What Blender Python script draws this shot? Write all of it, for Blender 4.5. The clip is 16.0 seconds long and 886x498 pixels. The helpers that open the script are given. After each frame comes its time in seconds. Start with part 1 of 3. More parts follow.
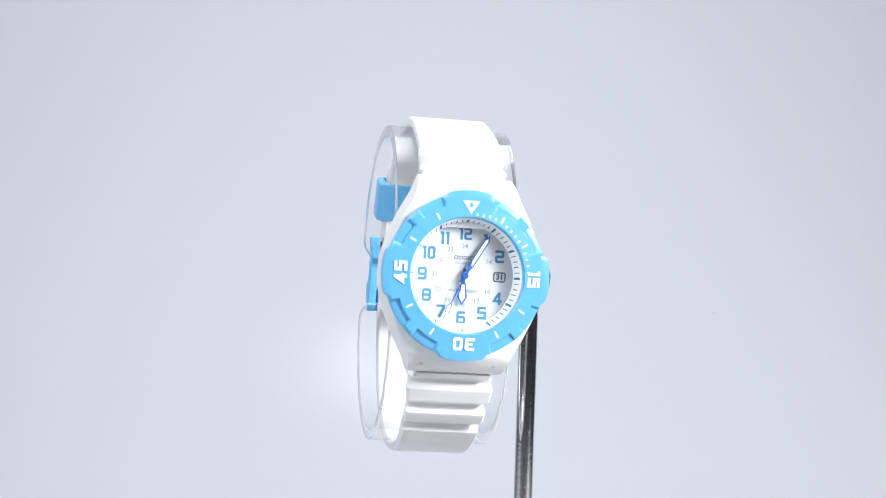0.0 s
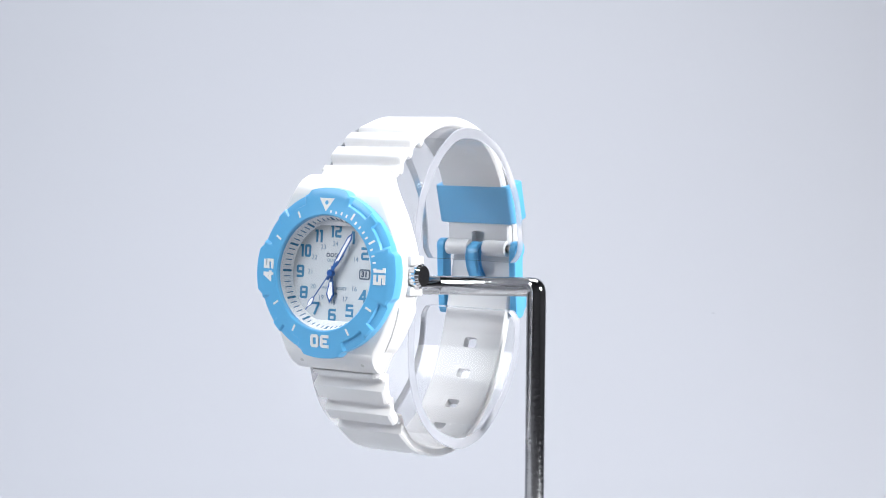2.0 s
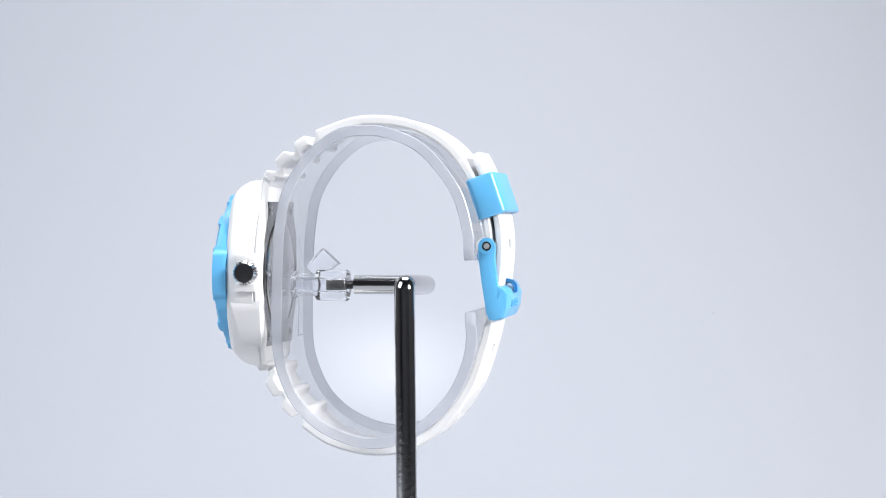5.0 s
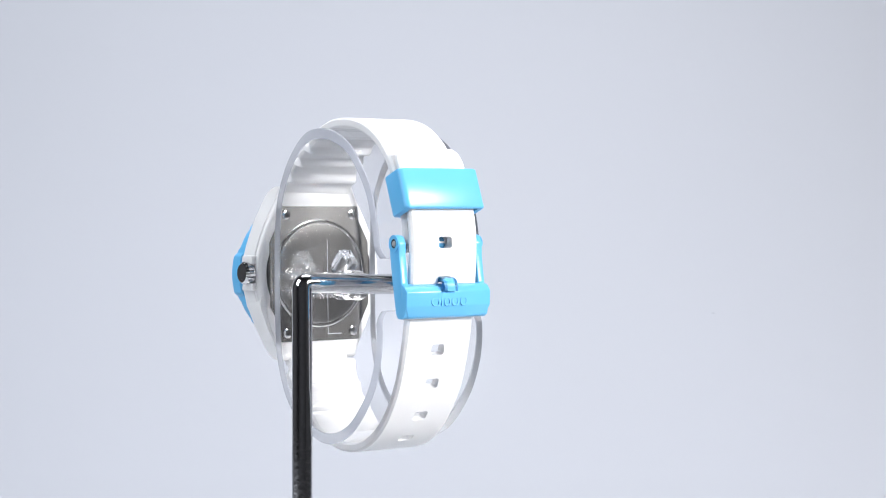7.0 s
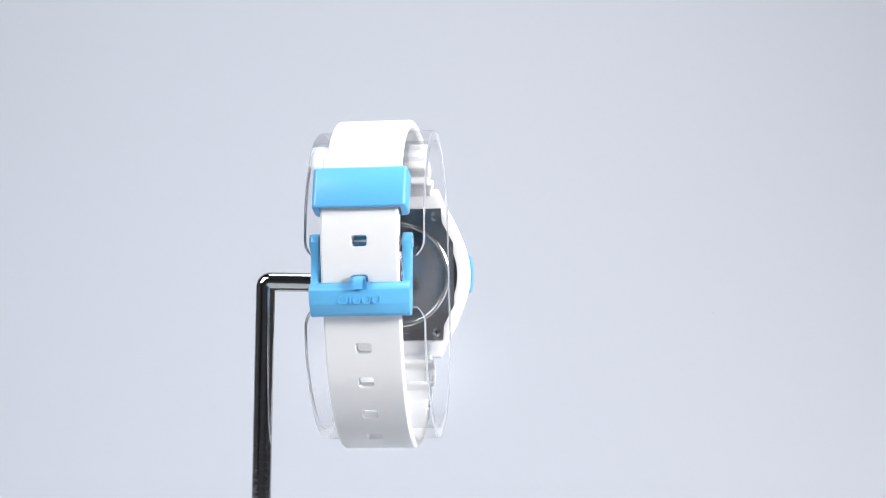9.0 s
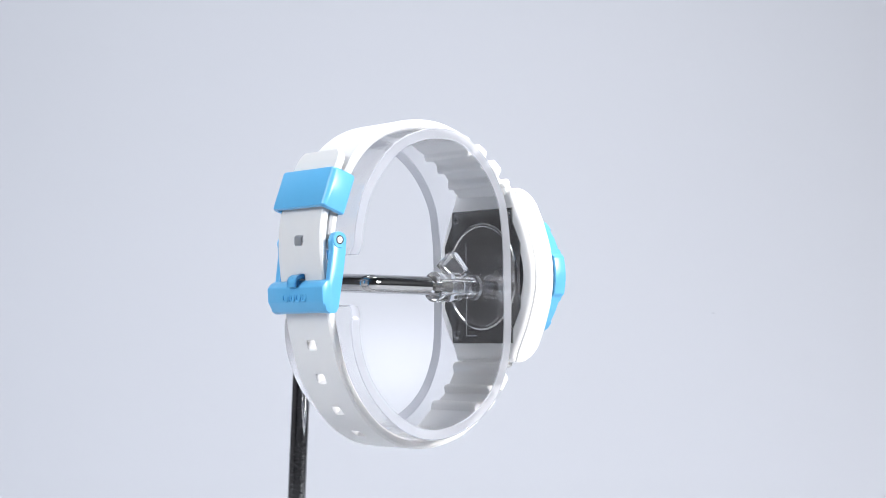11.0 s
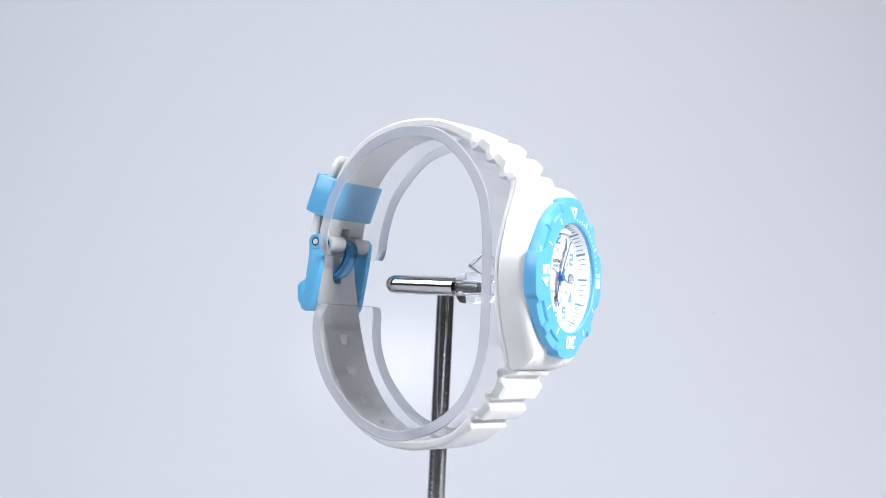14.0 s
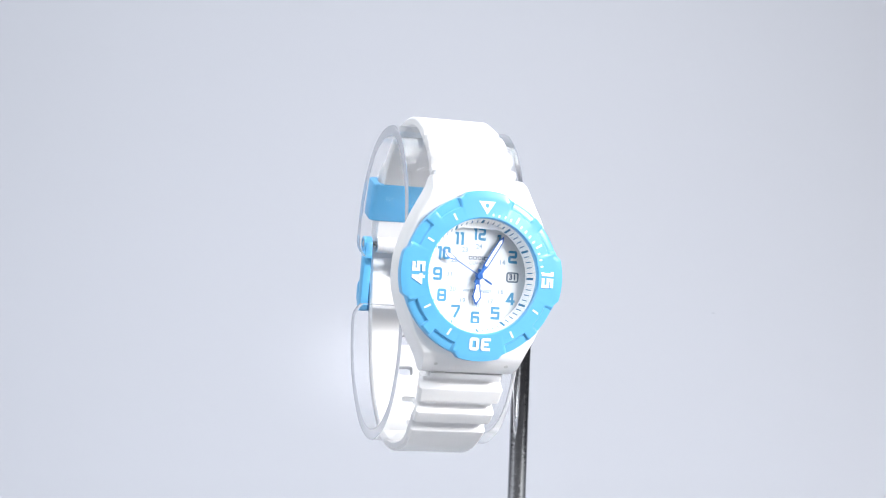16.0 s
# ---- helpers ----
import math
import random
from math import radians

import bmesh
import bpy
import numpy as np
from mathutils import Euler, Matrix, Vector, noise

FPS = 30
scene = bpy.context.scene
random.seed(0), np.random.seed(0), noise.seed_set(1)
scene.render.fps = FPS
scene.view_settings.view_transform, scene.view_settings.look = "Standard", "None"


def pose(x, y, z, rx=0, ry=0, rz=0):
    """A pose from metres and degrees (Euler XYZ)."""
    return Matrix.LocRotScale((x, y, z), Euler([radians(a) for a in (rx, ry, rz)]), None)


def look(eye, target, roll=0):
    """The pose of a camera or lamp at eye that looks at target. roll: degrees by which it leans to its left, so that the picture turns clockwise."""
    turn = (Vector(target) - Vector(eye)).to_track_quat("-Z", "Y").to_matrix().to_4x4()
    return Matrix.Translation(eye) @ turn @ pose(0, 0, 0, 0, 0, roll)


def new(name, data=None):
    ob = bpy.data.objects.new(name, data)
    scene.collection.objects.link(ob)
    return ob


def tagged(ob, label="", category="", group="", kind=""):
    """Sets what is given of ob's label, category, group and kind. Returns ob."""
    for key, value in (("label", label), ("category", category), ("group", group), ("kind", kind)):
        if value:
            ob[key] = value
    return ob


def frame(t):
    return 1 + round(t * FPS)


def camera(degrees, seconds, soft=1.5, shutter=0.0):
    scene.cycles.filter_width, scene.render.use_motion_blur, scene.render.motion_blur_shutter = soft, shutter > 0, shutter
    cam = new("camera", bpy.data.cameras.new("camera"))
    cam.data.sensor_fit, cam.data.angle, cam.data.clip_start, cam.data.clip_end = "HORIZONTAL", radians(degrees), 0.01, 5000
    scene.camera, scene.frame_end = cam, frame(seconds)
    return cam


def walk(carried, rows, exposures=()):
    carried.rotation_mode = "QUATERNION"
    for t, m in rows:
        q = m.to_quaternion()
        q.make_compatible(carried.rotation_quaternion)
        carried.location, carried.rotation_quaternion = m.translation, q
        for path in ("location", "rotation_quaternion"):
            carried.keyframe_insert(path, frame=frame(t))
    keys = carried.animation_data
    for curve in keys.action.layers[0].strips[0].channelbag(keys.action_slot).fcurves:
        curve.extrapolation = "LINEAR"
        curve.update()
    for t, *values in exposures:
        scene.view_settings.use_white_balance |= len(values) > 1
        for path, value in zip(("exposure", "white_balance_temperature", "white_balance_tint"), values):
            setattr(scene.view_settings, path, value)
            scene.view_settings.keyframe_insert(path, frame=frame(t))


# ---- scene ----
cam = camera(28.01, 16.0, 1.0)
EYE = Vector((0.0, -0.3795, 0.00109))
VIEW = look(EYE, EYE + Vector((0.02104, 0.99963, 0.01747)), 1.115)
walk(cam, [(0.0, VIEW), (16.0, VIEW)])

# world, lamps and exposure
world = bpy.data.worlds.new("studio")
scene.world = world
world.use_nodes = True
world.node_tree.nodes["Background"].inputs[0].default_value = (0.80, 0.86, 1.0, 1)
world.node_tree.nodes["Background"].inputs[1].default_value = 0.10
scene.view_settings.exposure = 0.0


def area(name, eye, target, sx, sy, watts, colour, spread=180):
    d = bpy.data.lights.new(name, "AREA")
    d.spread = radians(spread)
    d.shape, d.size, d.size_y, d.energy, d.color = "RECTANGLE", sx, sy, watts, colour
    ob = new(name, d)
    ob.matrix_basis = look(eye, target)
    return ob


KEY_AT = (0.95, -0.62, 0.46)
area("key_lamp", KEY_AT, (0, 0, 0), 0.30, 0.30, 6.9, (1.0, 0.99, 0.97), 100)
area("fill_lamp", (-0.95, -0.52, 0.76), (0, 0, 0), 0.70, 0.80, 13.8, (0.92, 0.96, 1.0))
area("top_lamp", (0.06, 0.15, 1.05), (0.06, 0.12, 0), 0.80, 0.50, 11, (0.95, 0.97, 1.0))


def spot(name, eye, target, degrees, watts):
    d = bpy.data.lights.new(name, "SPOT")
    d.energy, d.spot_size, d.spot_blend, d.shadow_soft_size = watts, radians(degrees), 1.0, 0.03
    new(name, d).matrix_basis = look(eye, target) @ Matrix.Diagonal((1.0, 0.5, 1.0, 1.0))  # a wide, low pool of light


spot("backdrop_lamp", (-0.01, 0.16, 0.95), (-0.005, 0.555, -0.041), 5, 42.0)


# materials
def node_mat(name, colour, rough=0.4, metal=0.0, vary=0.06, scale=300.0, bump=0.0, bump_scale=4000.0, **extra):
    m = bpy.data.materials.new(name)
    m.use_nodes = True
    nt = m.node_tree
    b = nt.nodes["Principled BSDF"]
    co = nt.nodes.new("ShaderNodeTexCoord")
    big = nt.nodes.new("ShaderNodeTexNoise")
    big.inputs["Scale"].default_value, big.inputs["Detail"].default_value = scale, 6
    nt.links.new(co.outputs["Object"], big.inputs["Vector"])
    mix = nt.nodes.new("ShaderNodeMix")
    mix.data_type = "RGBA"
    mix.inputs[6].default_value = (*[c * (1 - vary) for c in colour], 1)
    mix.inputs[7].default_value = (*[min(1, c * (1 + vary)) for c in colour], 1)
    nt.links.new(big.outputs["Fac"], mix.inputs[0])
    nt.links.new(mix.outputs[2], b.inputs["Base Color"])
    rr = nt.nodes.new("ShaderNodeMapRange")
    rr.inputs[3].default_value, rr.inputs[4].default_value = rough * 0.8, min(1, rough * 1.2)
    nt.links.new(big.outputs["Fac"], rr.inputs[0])
    nt.links.new(rr.outputs[0], b.inputs["Roughness"])
    b.inputs["Metallic"].default_value = metal
    if bump:
        fine = nt.nodes.new("ShaderNodeTexNoise")
        fine.inputs["Scale"].default_value, fine.inputs["Detail"].default_value = bump_scale, 4
        nt.links.new(co.outputs["Object"], fine.inputs["Vector"])
        bp = nt.nodes.new("ShaderNodeBump")
        bp.inputs["Strength"].default_value, bp.inputs["Distance"].default_value = bump, 0.00005
        nt.links.new(fine.outputs["Fac"], bp.inputs["Height"])
        nt.links.new(bp.outputs[0], b.inputs["Normal"])
    for k, v in extra.items():
        b.inputs[k.replace("_", " ")].default_value = v
    return m


WHITE = node_mat("white_resin", (0.78, 0.78, 0.795), 0.38, vary=0.02, bump=0.15, Subsurface_Weight=0.35, Subsurface_Scale=0.0010, Subsurface_Radius=(1.0, 0.95, 0.9))
BLUE = node_mat("sky_blue_resin", (0.125, 0.46, 0.80), 0.30, vary=0.03, bump=0.10)
PRINT = node_mat("white_print", (0.85, 0.85, 0.85), 0.5, vary=0.02)
INK = node_mat("blue_ink", (0.035, 0.18, 0.32), 0.65, vary=0.05)
INK_DARK = node_mat("dark_ink", (0.03, 0.05, 0.09), 0.5, vary=0.05)
INK_PALE = node_mat("grey_blue_ink", (0.15, 0.22, 0.30), 0.65, vary=0.05)
INK_GREY = node_mat("slate_ink", (0.06, 0.09, 0.13), 0.5, vary=0.05)
DIAL = node_mat("silver_white_dial", (0.48, 0.51, 0.53), 0.45, vary=0.02)
HAND = node_mat("blue_hand_colour", (0.015, 0.09, 0.32), 0.28, vary=0.03)
CHROME = node_mat("polished_chrome", (0.54, 0.54, 0.55), 0.09, 1.0, vary=0.12, scale=900.0, bump=0.55, bump_scale=1100.0)
CROWN = node_mat("polished_steel", (0.66, 0.66, 0.67), 0.10, 1.0, vary=0.04)
SATIN = node_mat("satin_steel", (0.72, 0.73, 0.75), 0.45, 1.0)
STEEL = node_mat("brushed_steel", (0.42, 0.415, 0.41), 0.25, 1.0, vary=0.05, scale=45.0, bump=0.01, bump_scale=1500.0)
COVER = node_mat("polished_steel_cover", (0.64, 0.635, 0.63), 0.18, 1.0, vary=0.08, scale=120.0, bump=0.35, bump_scale=160.0)
# black of pin, plug and ring; also painted shade in slots and pin holes
DARK = node_mat("black_parts_and_shade", (0.02, 0.02, 0.022), 0.4)


def clear_sheet(name, tint, rough, least, most):
    """A clear wall of even thickness: light goes straight through and loses a little, and the faces are glossy."""
    m = bpy.data.materials.new(name)
    m.use_nodes = True
    nt = m.node_tree
    nt.nodes.remove(nt.nodes["Principled BSDF"])
    co, grain, bp = nt.nodes.new("ShaderNodeTexCoord"), nt.nodes.new("ShaderNodeTexNoise"), nt.nodes.new("ShaderNodeBump")
    grain.inputs["Scale"].default_value = 220.0
    bp.inputs["Strength"].default_value, bp.inputs["Distance"].default_value = 0.25, 0.00005
    clear, gloss = nt.nodes.new("ShaderNodeBsdfTransparent"), nt.nodes.new("ShaderNodeBsdfGlossy")
    facing, mix = nt.nodes.new("ShaderNodeLayerWeight"), nt.nodes.new("ShaderNodeMixShader")
    steep, gain = nt.nodes.new("ShaderNodeMath"), nt.nodes.new("ShaderNodeMath")
    steep.operation, gain.operation = "POWER", "MULTIPLY_ADD"
    steep.inputs[1].default_value = 3.5
    gain.inputs[1].default_value, gain.inputs[2].default_value = most, least
    clear.inputs["Color"].default_value = (*tint, 1)
    gloss.inputs["Roughness"].default_value = rough
    nt.links.new(co.outputs["Object"], grain.inputs["Vector"])
    nt.links.new(grain.outputs["Fac"], bp.inputs["Height"])
    nt.links.new(bp.outputs[0], gloss.inputs["Normal"])
    nt.links.new(facing.outputs["Facing"], steep.inputs[0])
    nt.links.new(steep.outputs[0], gain.inputs[0])
    nt.links.new(gain.outputs[0], mix.inputs[0])
    nt.links.new(clear.outputs[0], mix.inputs[1])
    nt.links.new(gloss.outputs[0], mix.inputs[2])
    nt.links.new(mix.outputs[0], nt.nodes["Material Output"].inputs["Surface"])
    return m


ACRYLIC = clear_sheet("clear_acrylic", (0.99, 0.99, 0.992), 0.06, 0.03, 0.60)
GLASS = node_mat("mineral_glass", (0.99, 0.99, 1.0), 0.01, vary=0.0, Transmission_Weight=1.0, IOR=1.40)
FROSTED = node_mat("frosted_acrylic_edge", (0.66, 0.68, 0.75), 0.22, vary=0.08, scale=250.0, bump=0.4, bump_scale=900.0, Transmission_Weight=0.58, IOR=1.4)
PAPER = node_mat("pale_blue_paper", (0.420, 0.435, 0.486), 0.75, vary=0.012, scale=6.0, bump=0.2, bump_scale=900.0)
PLASTER = node_mat("dark_grey_plaster", (0.14, 0.14, 0.15), 0.8, vary=0.15, scale=5.0, bump=0.2, bump_scale=60.0)
BOUNCE_GREY = node_mat("bounce_grey", (0.43, 0.44, 0.465), 0.6, vary=0.06, scale=20.0)
DIMPLE_GREY = node_mat("dimple_shade_grey", (0.62, 0.62, 0.62), 0.5)
BASE = node_mat("low_bounce_black", (0.03, 0.03, 0.032), 0.4)
MOULDED = node_mat("moulded_clear_plastic", (0.94, 0.95, 0.98), 0.05, vary=0.02, bump=0.12, bump_scale=500.0, Transmission_Weight=0.98, IOR=1.25)

MM = Matrix.Diagonal((0.001, 0.001, 0.001, 1))
WATCH = pose(0.00527, -0.0364, 0.00203, 0, 2.25, -0.85)  # x to 3 o'clock, y to the back, z to 12 o'clock
HEAD = pose(0, 0, 0, 0, 0, 1.2)
IN_WATCH = WATCH @ MM


def part(name, bm, material, parent=None, label="", to=IN_WATCH, sharp=35):
    """One mesh object from a bmesh or from (vertices, faces), whose millimetres go to metres by the matrix to."""
    me = bpy.data.meshes.new(name)
    if isinstance(bm, tuple):
        me.from_pydata([tuple(v) for v in bm[0]], [], bm[1])
        b2 = bmesh.new()
        b2.from_mesh(me)
        bm = b2
    bmesh.ops.recalc_face_normals(bm, faces=bm.faces)
    bm.to_mesh(me)
    bm.free()
    me.transform(to)
    for p in me.polygons:
        p.use_smooth = True
    me.set_sharp_from_angle(angle=radians(sharp))
    me.materials.append(material)
    ob = new(name, me)
    ob.parent = parent
    if label:
        ob["label"] = label
    return ob


def lathe(rings, n, centre=(0, 0, 0), axis="y", closed=True, fn=None):
    """Vertices and faces of a turned body: rings of (radius, height along the axis)."""
    vs, fs = [], []
    for i in range(n):
        a = 2 * math.pi * i / n
        for r, y in rings:
            if fn:
                r, y = fn(a, r, y)
            u, v = r * math.sin(a), r * math.cos(a)
            p = {"y": (u, y, v), "x": (y, u, v), "z": (u, v, y)}[axis]
            vs.append([p[k] + centre[k] for k in range(3)])
    m = len(rings)
    for i in range(n):
        j = (i + 1) % n
        for k in range(m if closed else m - 1):
            l = (k + 1) % m
            fs.append((i * m + k, i * m + l, j * m + l, j * m + k))
    if not closed:
        fs.append([i * m for i in range(n)])
        fs.append([i * m + m - 1 for i in range(n)])
    return vs, fs


def block(x0, x1, y0, y1, z0, z1, bevel=0.2, seg=2):
    bm = bmesh.new()
    bmesh.ops.create_cube(bm, size=1, matrix=Matrix.Translation(((x0 + x1) / 2, (y0 + y1) / 2, (z0 + z1) / 2)) @ Matrix.Diagonal((x1 - x0, y1 - y0, z1 - z0, 1)))
    if bevel:
        bmesh.ops.bevel(bm, geom=bm.edges[:], offset=bevel, segments=seg, affect="EDGES", profile=0.5)
    return bm


def prism(outline, x0, x1, bevel=0.3):
    """A slab between x0 and x1 whose side has the outline of (y, z)."""
    bm = bmesh.new()
    f = bm.faces.new([bm.verts.new((x0, y, z)) for y, z in outline])
    r = bmesh.ops.extrude_face_region(bm, geom=[f])
    bmesh.ops.translate(bm, verts=[v for v in r["geom"] if isinstance(v, bmesh.types.BMVert)], vec=(x1 - x0, 0, 0))
    if bevel:
        bmesh.ops.bevel(bm, geom=bm.edges[:], offset=bevel, segments=2, affect="EDGES", profile=0.5, clamp_overlap=True)
    return bm


def spline(points, step=0.5):
    """A smooth line of (y, z) through the points, at even steps."""
    p = [Vector(q) for q in points]
    p = [2 * p[0] - p[1]] + p + [2 * p[-1] - p[-2]]
    fine = []
    for a, b, c, d in zip(p, p[1:], p[2:], p[3:]):
        for k in range(40):
            t = k / 40
            fine.append(0.5 * (2 * b + (c - a) * t + (2 * a - 5 * b + 4 * c - d) * t * t + (3 * b - a - 3 * c + d) * t ** 3))
    fine.append(p[-2])
    s = np.concatenate([[0], np.cumsum([(v - u).length for u, v in zip(fine, fine[1:])])])
    return s, np.array([list(v) for v in fine])


def along(curve, at):
    """Places and outward normals (to the right of the way) on a spline at the lengths at."""
    s, q = curve
    at = np.asarray(at, float)
    pos = np.stack([np.interp(at, s, q[:, 0]), np.interp(at, s, q[:, 1])], 1)
    a = np.stack([np.interp(at - 0.4, s, q[:, 0]), np.interp(at - 0.4, s, q[:, 1])], 1)
    b = np.stack([np.interp(at + 0.4, s, q[:, 0]), np.interp(at + 0.4, s, q[:, 1])], 1)
    d = b - a
    d /= np.maximum(np.linalg.norm(d, axis=1, keepdims=True), 1e-9)
    return pos, np.stack([-d[:, 1], d[:, 0]], 1)


def band(curve, side, top, under, half, holes=(), hole_half=1.6, step=0.5, start=0.0, end=None, soft=0.45):
    """A strap along a curve, its outer face on the curve: top(s) and under(s) are the depths of its faces below the curve,
    half(s) its half width; holes are (from, to) lengths cut through the middle. side: +1 or -1, where outside lies."""
    end = curve[0][-1] if end is None else end
    ease = (0.0, 0.12, 0.3, 0.55)  # round corners of the holes
    cuts = [h for a, b in holes for e in ease for h in (a + e, b - e)]
    at = sorted(set(np.round(np.concatenate([np.arange(start, end, step), [end], cuts]), 4)))
    pos, nor = along(curve, at)
    nor = nor * side
    vs, fs = [], []
    for s, p, n in zip(at, pos, nor):
        w, o, u = half(s), top(s), under(s)
        c = min(soft, (u - o) * 0.3)
        deep = max([min(s - a, b - s) for a, b in holes if a - 1e-3 <= s <= b + 1e-3], default=1.0)
        hw = hole_half - 0.55 * (1 - math.sqrt(max(0.0, 1 - (1 - min(1.0, max(0.0, deep) / 0.55)) ** 2)))
        for x, d in ((-w, u - c), (-w + c, u), (-hw, u), (hw, u), (w - c, u), (w, u - c), (w, o + c), (w - c, o), (hw, o), (-hw, o), (-w + c, o), (-w, o + c)):
            q = p - n * d
            vs.append((x, q[0], q[1]))
    for i in range(len(at) - 1):
        mid = (at[i] + at[i + 1]) / 2
        cut = any(a < mid < b for a, b in holes)
        for k in range(12):
            if cut and k in (2, 8):
                continue
            l = (k + 1) % 12
            fs.append((i * 12 + k, i * 12 + l, i * 12 + 12 + l, i * 12 + 12 + k))
        if cut:
            fs.append((i * 12 + 2, i * 12 + 9, i * 12 + 21, i * 12 + 14))
            fs.append((i * 12 + 3, i * 12 + 8, i * 12 + 20, i * 12 + 15))
    for a, b in holes:
        for h in (a, b):
            i = at.index(round(h, 4))
            fs.append((i * 12 + 2, i * 12 + 3, i * 12 + 8, i * 12 + 9))
    fs.append(list(range(12)))
    fs.append([(len(at) - 1) * 12 + k for k in range(12)])
    return vs, fs


def letters(text, size, matrix, bold=0.0, depth=0.02):
    """A bmesh of writing, centred, in the x-y plane of the matrix, its height along y about 0.7 of size."""
    cu = bpy.data.curves.new("writing", "FONT")
    cu.body, cu.size, cu.align_x, cu.align_y, cu.extrude, cu.offset, cu.resolution_u = text, size, "CENTER", "CENTER", depth, bold, 3
    ob = new("writing", cu)
    bpy.context.view_layer.update()
    me = bpy.data.meshes.new_from_object(ob.evaluated_get(bpy.context.evaluated_depsgraph_get()))
    bpy.data.objects.remove(ob)
    bpy.data.curves.remove(cu)
    bm = bmesh.new()
    bm.from_mesh(me)
    bpy.data.meshes.remove(me)
    bm.transform(matrix)
    return bm


def ribbon(bm, pts, t, lift, depth):
    """A flat stroke of width t along pts, with mitred corners."""
    pts = [Vector(p) for p in pts]
    rows = []
    for i, p in enumerate(pts):
        a = (p - pts[i - 1]).normalized() if i else None
        b = (pts[i + 1] - p).normalized() if i + 1 < len(pts) else None
        d = ((a or b) + (b or a)).normalized()
        n = Vector((-d.y, d.x))
        k = t / 2 / max(0.5, n.dot(Vector((-(a or b).y, (a or b).x))))
        rows.append([bm.verts.new((q.x, q.y, z)) for q in (p + n * k, p - n * k) for z in (-depth, depth + lift)])
    for u, v in zip(rows, rows[1:]):
        for i, j in ((1, 3), (3, 2), (2, 0), (0, 1)):
            bm.faces.new((u[i], u[j], v[j], v[i]))
    for u in (rows[0], rows[-1]):
        bm.faces.new((u[0], u[1], u[3], u[2]))


def chamfer(pts, c):
    out = [pts[0]]
    for a, p, b in zip(pts, pts[1:], pts[2:]):
        for q in (a, b):
            d = math.dist(p, q)
            f = min(c, 0.45 * d) / d
            out.append((p[0] + (q[0] - p[0]) * f, p[1] + (q[1] - p[1]) * f))
    return out + [pts[-1]]


def square_digits(text, w, h, t, matrix, gap=0.4, depth=0.02):
    """Figures in a square stencil-like hand with cut corners, centred on the matrix."""
    x0, x1, y0, y1, m = t / 2, w - t / 2, t / 2, h - t / 2, h / 2
    six = [(w * 0.96, y1), (x0, y1), (x0, y0), (x1, y0), (x1, m + 0.04 * h), (x0 + t / 2, m + 0.04 * h)]
    loop = [(w / 2, y1), (x1, y1), (x1, y0), (x0, y0), (x0, y1), (w / 2, y1)]
    strokes = {
        "0": [loop],
        "1": [[(t * 1.05, 0), (t * 1.05, y1), (0, y1)]],
        "2": [[(0, y1), (x1, y1), (x1, m), (x0, m), (x0, y0), (w, y0)]],
        "3": [[(0, y1), (x1, y1), (x1, y0), (0, y0)], [(0.2 * w, m), (x1 - t / 2, m)]],
        "4": [[(0.7 * w, 0), (0.7 * w, h)], [(0.66 * w, h - t * 0.3), (x0, 0.3 * h), (w, 0.3 * h)]],
        "5": [[(w * 0.96, y1), (x0, y1), (x0, m + 0.04 * h), (x1, m + 0.04 * h), (x1, y0), (0, y0)]],
        "6": [six],
        "7": [[(0, y1), (x1, y1), (x1, y1 - t * 0.6), (0.38 * w, 0)]],
        "8": [loop, [(x0 + t / 2, m), (x1 - t / 2, m)]],
        "9": [[(w - x, h - y) for x, y in six]],
    }
    wide = [1.55 * t if c == "1" else w for c in text]
    at = -(sum(wide) + gap * (len(text) - 1)) / 2
    bm = bmesh.new()
    for c, cw in zip(text, wide):
        for k, line in enumerate(strokes[c]):
            cut = 0.0 if c in "1457" else t * 0.34
            pts = chamfer(line, cut) if cut else line
            ribbon(bm, [(at + x, y - h / 2) for x, y in pts], t, 0.01 * k, depth)
        at += cw + gap
    bmesh.ops.recalc_face_normals(bm, faces=bm.faces[:])
    bm.transform(matrix)
    return bm


def face_at(x, z, y, turn=0.0, sx=1.0, sy=1.0, tip=0.0):
    """A frame lying on the dial side: x to the right and y up as seen from the front, turned clockwise."""
    return Matrix.Translation((x, y, z)) @ Matrix.Rotation(radians(turn), 4, "Y") @ Matrix.Rotation(radians(90 + tip), 4, "X") @ Matrix.Diagonal((sx, sy, 1, 1))


# the backdrop and the room around it
def sheet_sweep():
    prof = [(0.12, 0.0), (0.28, 0.0)]
    prof += [(0.28 + 0.40 * math.sin(a), 0.40 - 0.40 * math.cos(a)) for a in np.linspace(0.1, math.pi / 2, 16)]
    prof += [(0.68, 1.30)]
    vs, fs = [], []
    for y, z in prof:
        vs += [(-0.95, y, z - 0.155), (0.95, y, z - 0.155)]
    for i in range(len(prof) - 1):
        fs.append((2 * i, 2 * i + 1, 2 * i + 3, 2 * i + 2))
    ob = part("backdrop", (vs, fs), PAPER, to=Matrix.Identity(4), sharp=60)
    so = ob.modifiers.new("thickness", "SOLIDIFY")
    so.thickness, so.offset = 0.004, 1.0
    return tagged(ob, "pale blue-grey seamless paper sweep behind the watch", "backdrop", kind="structure")


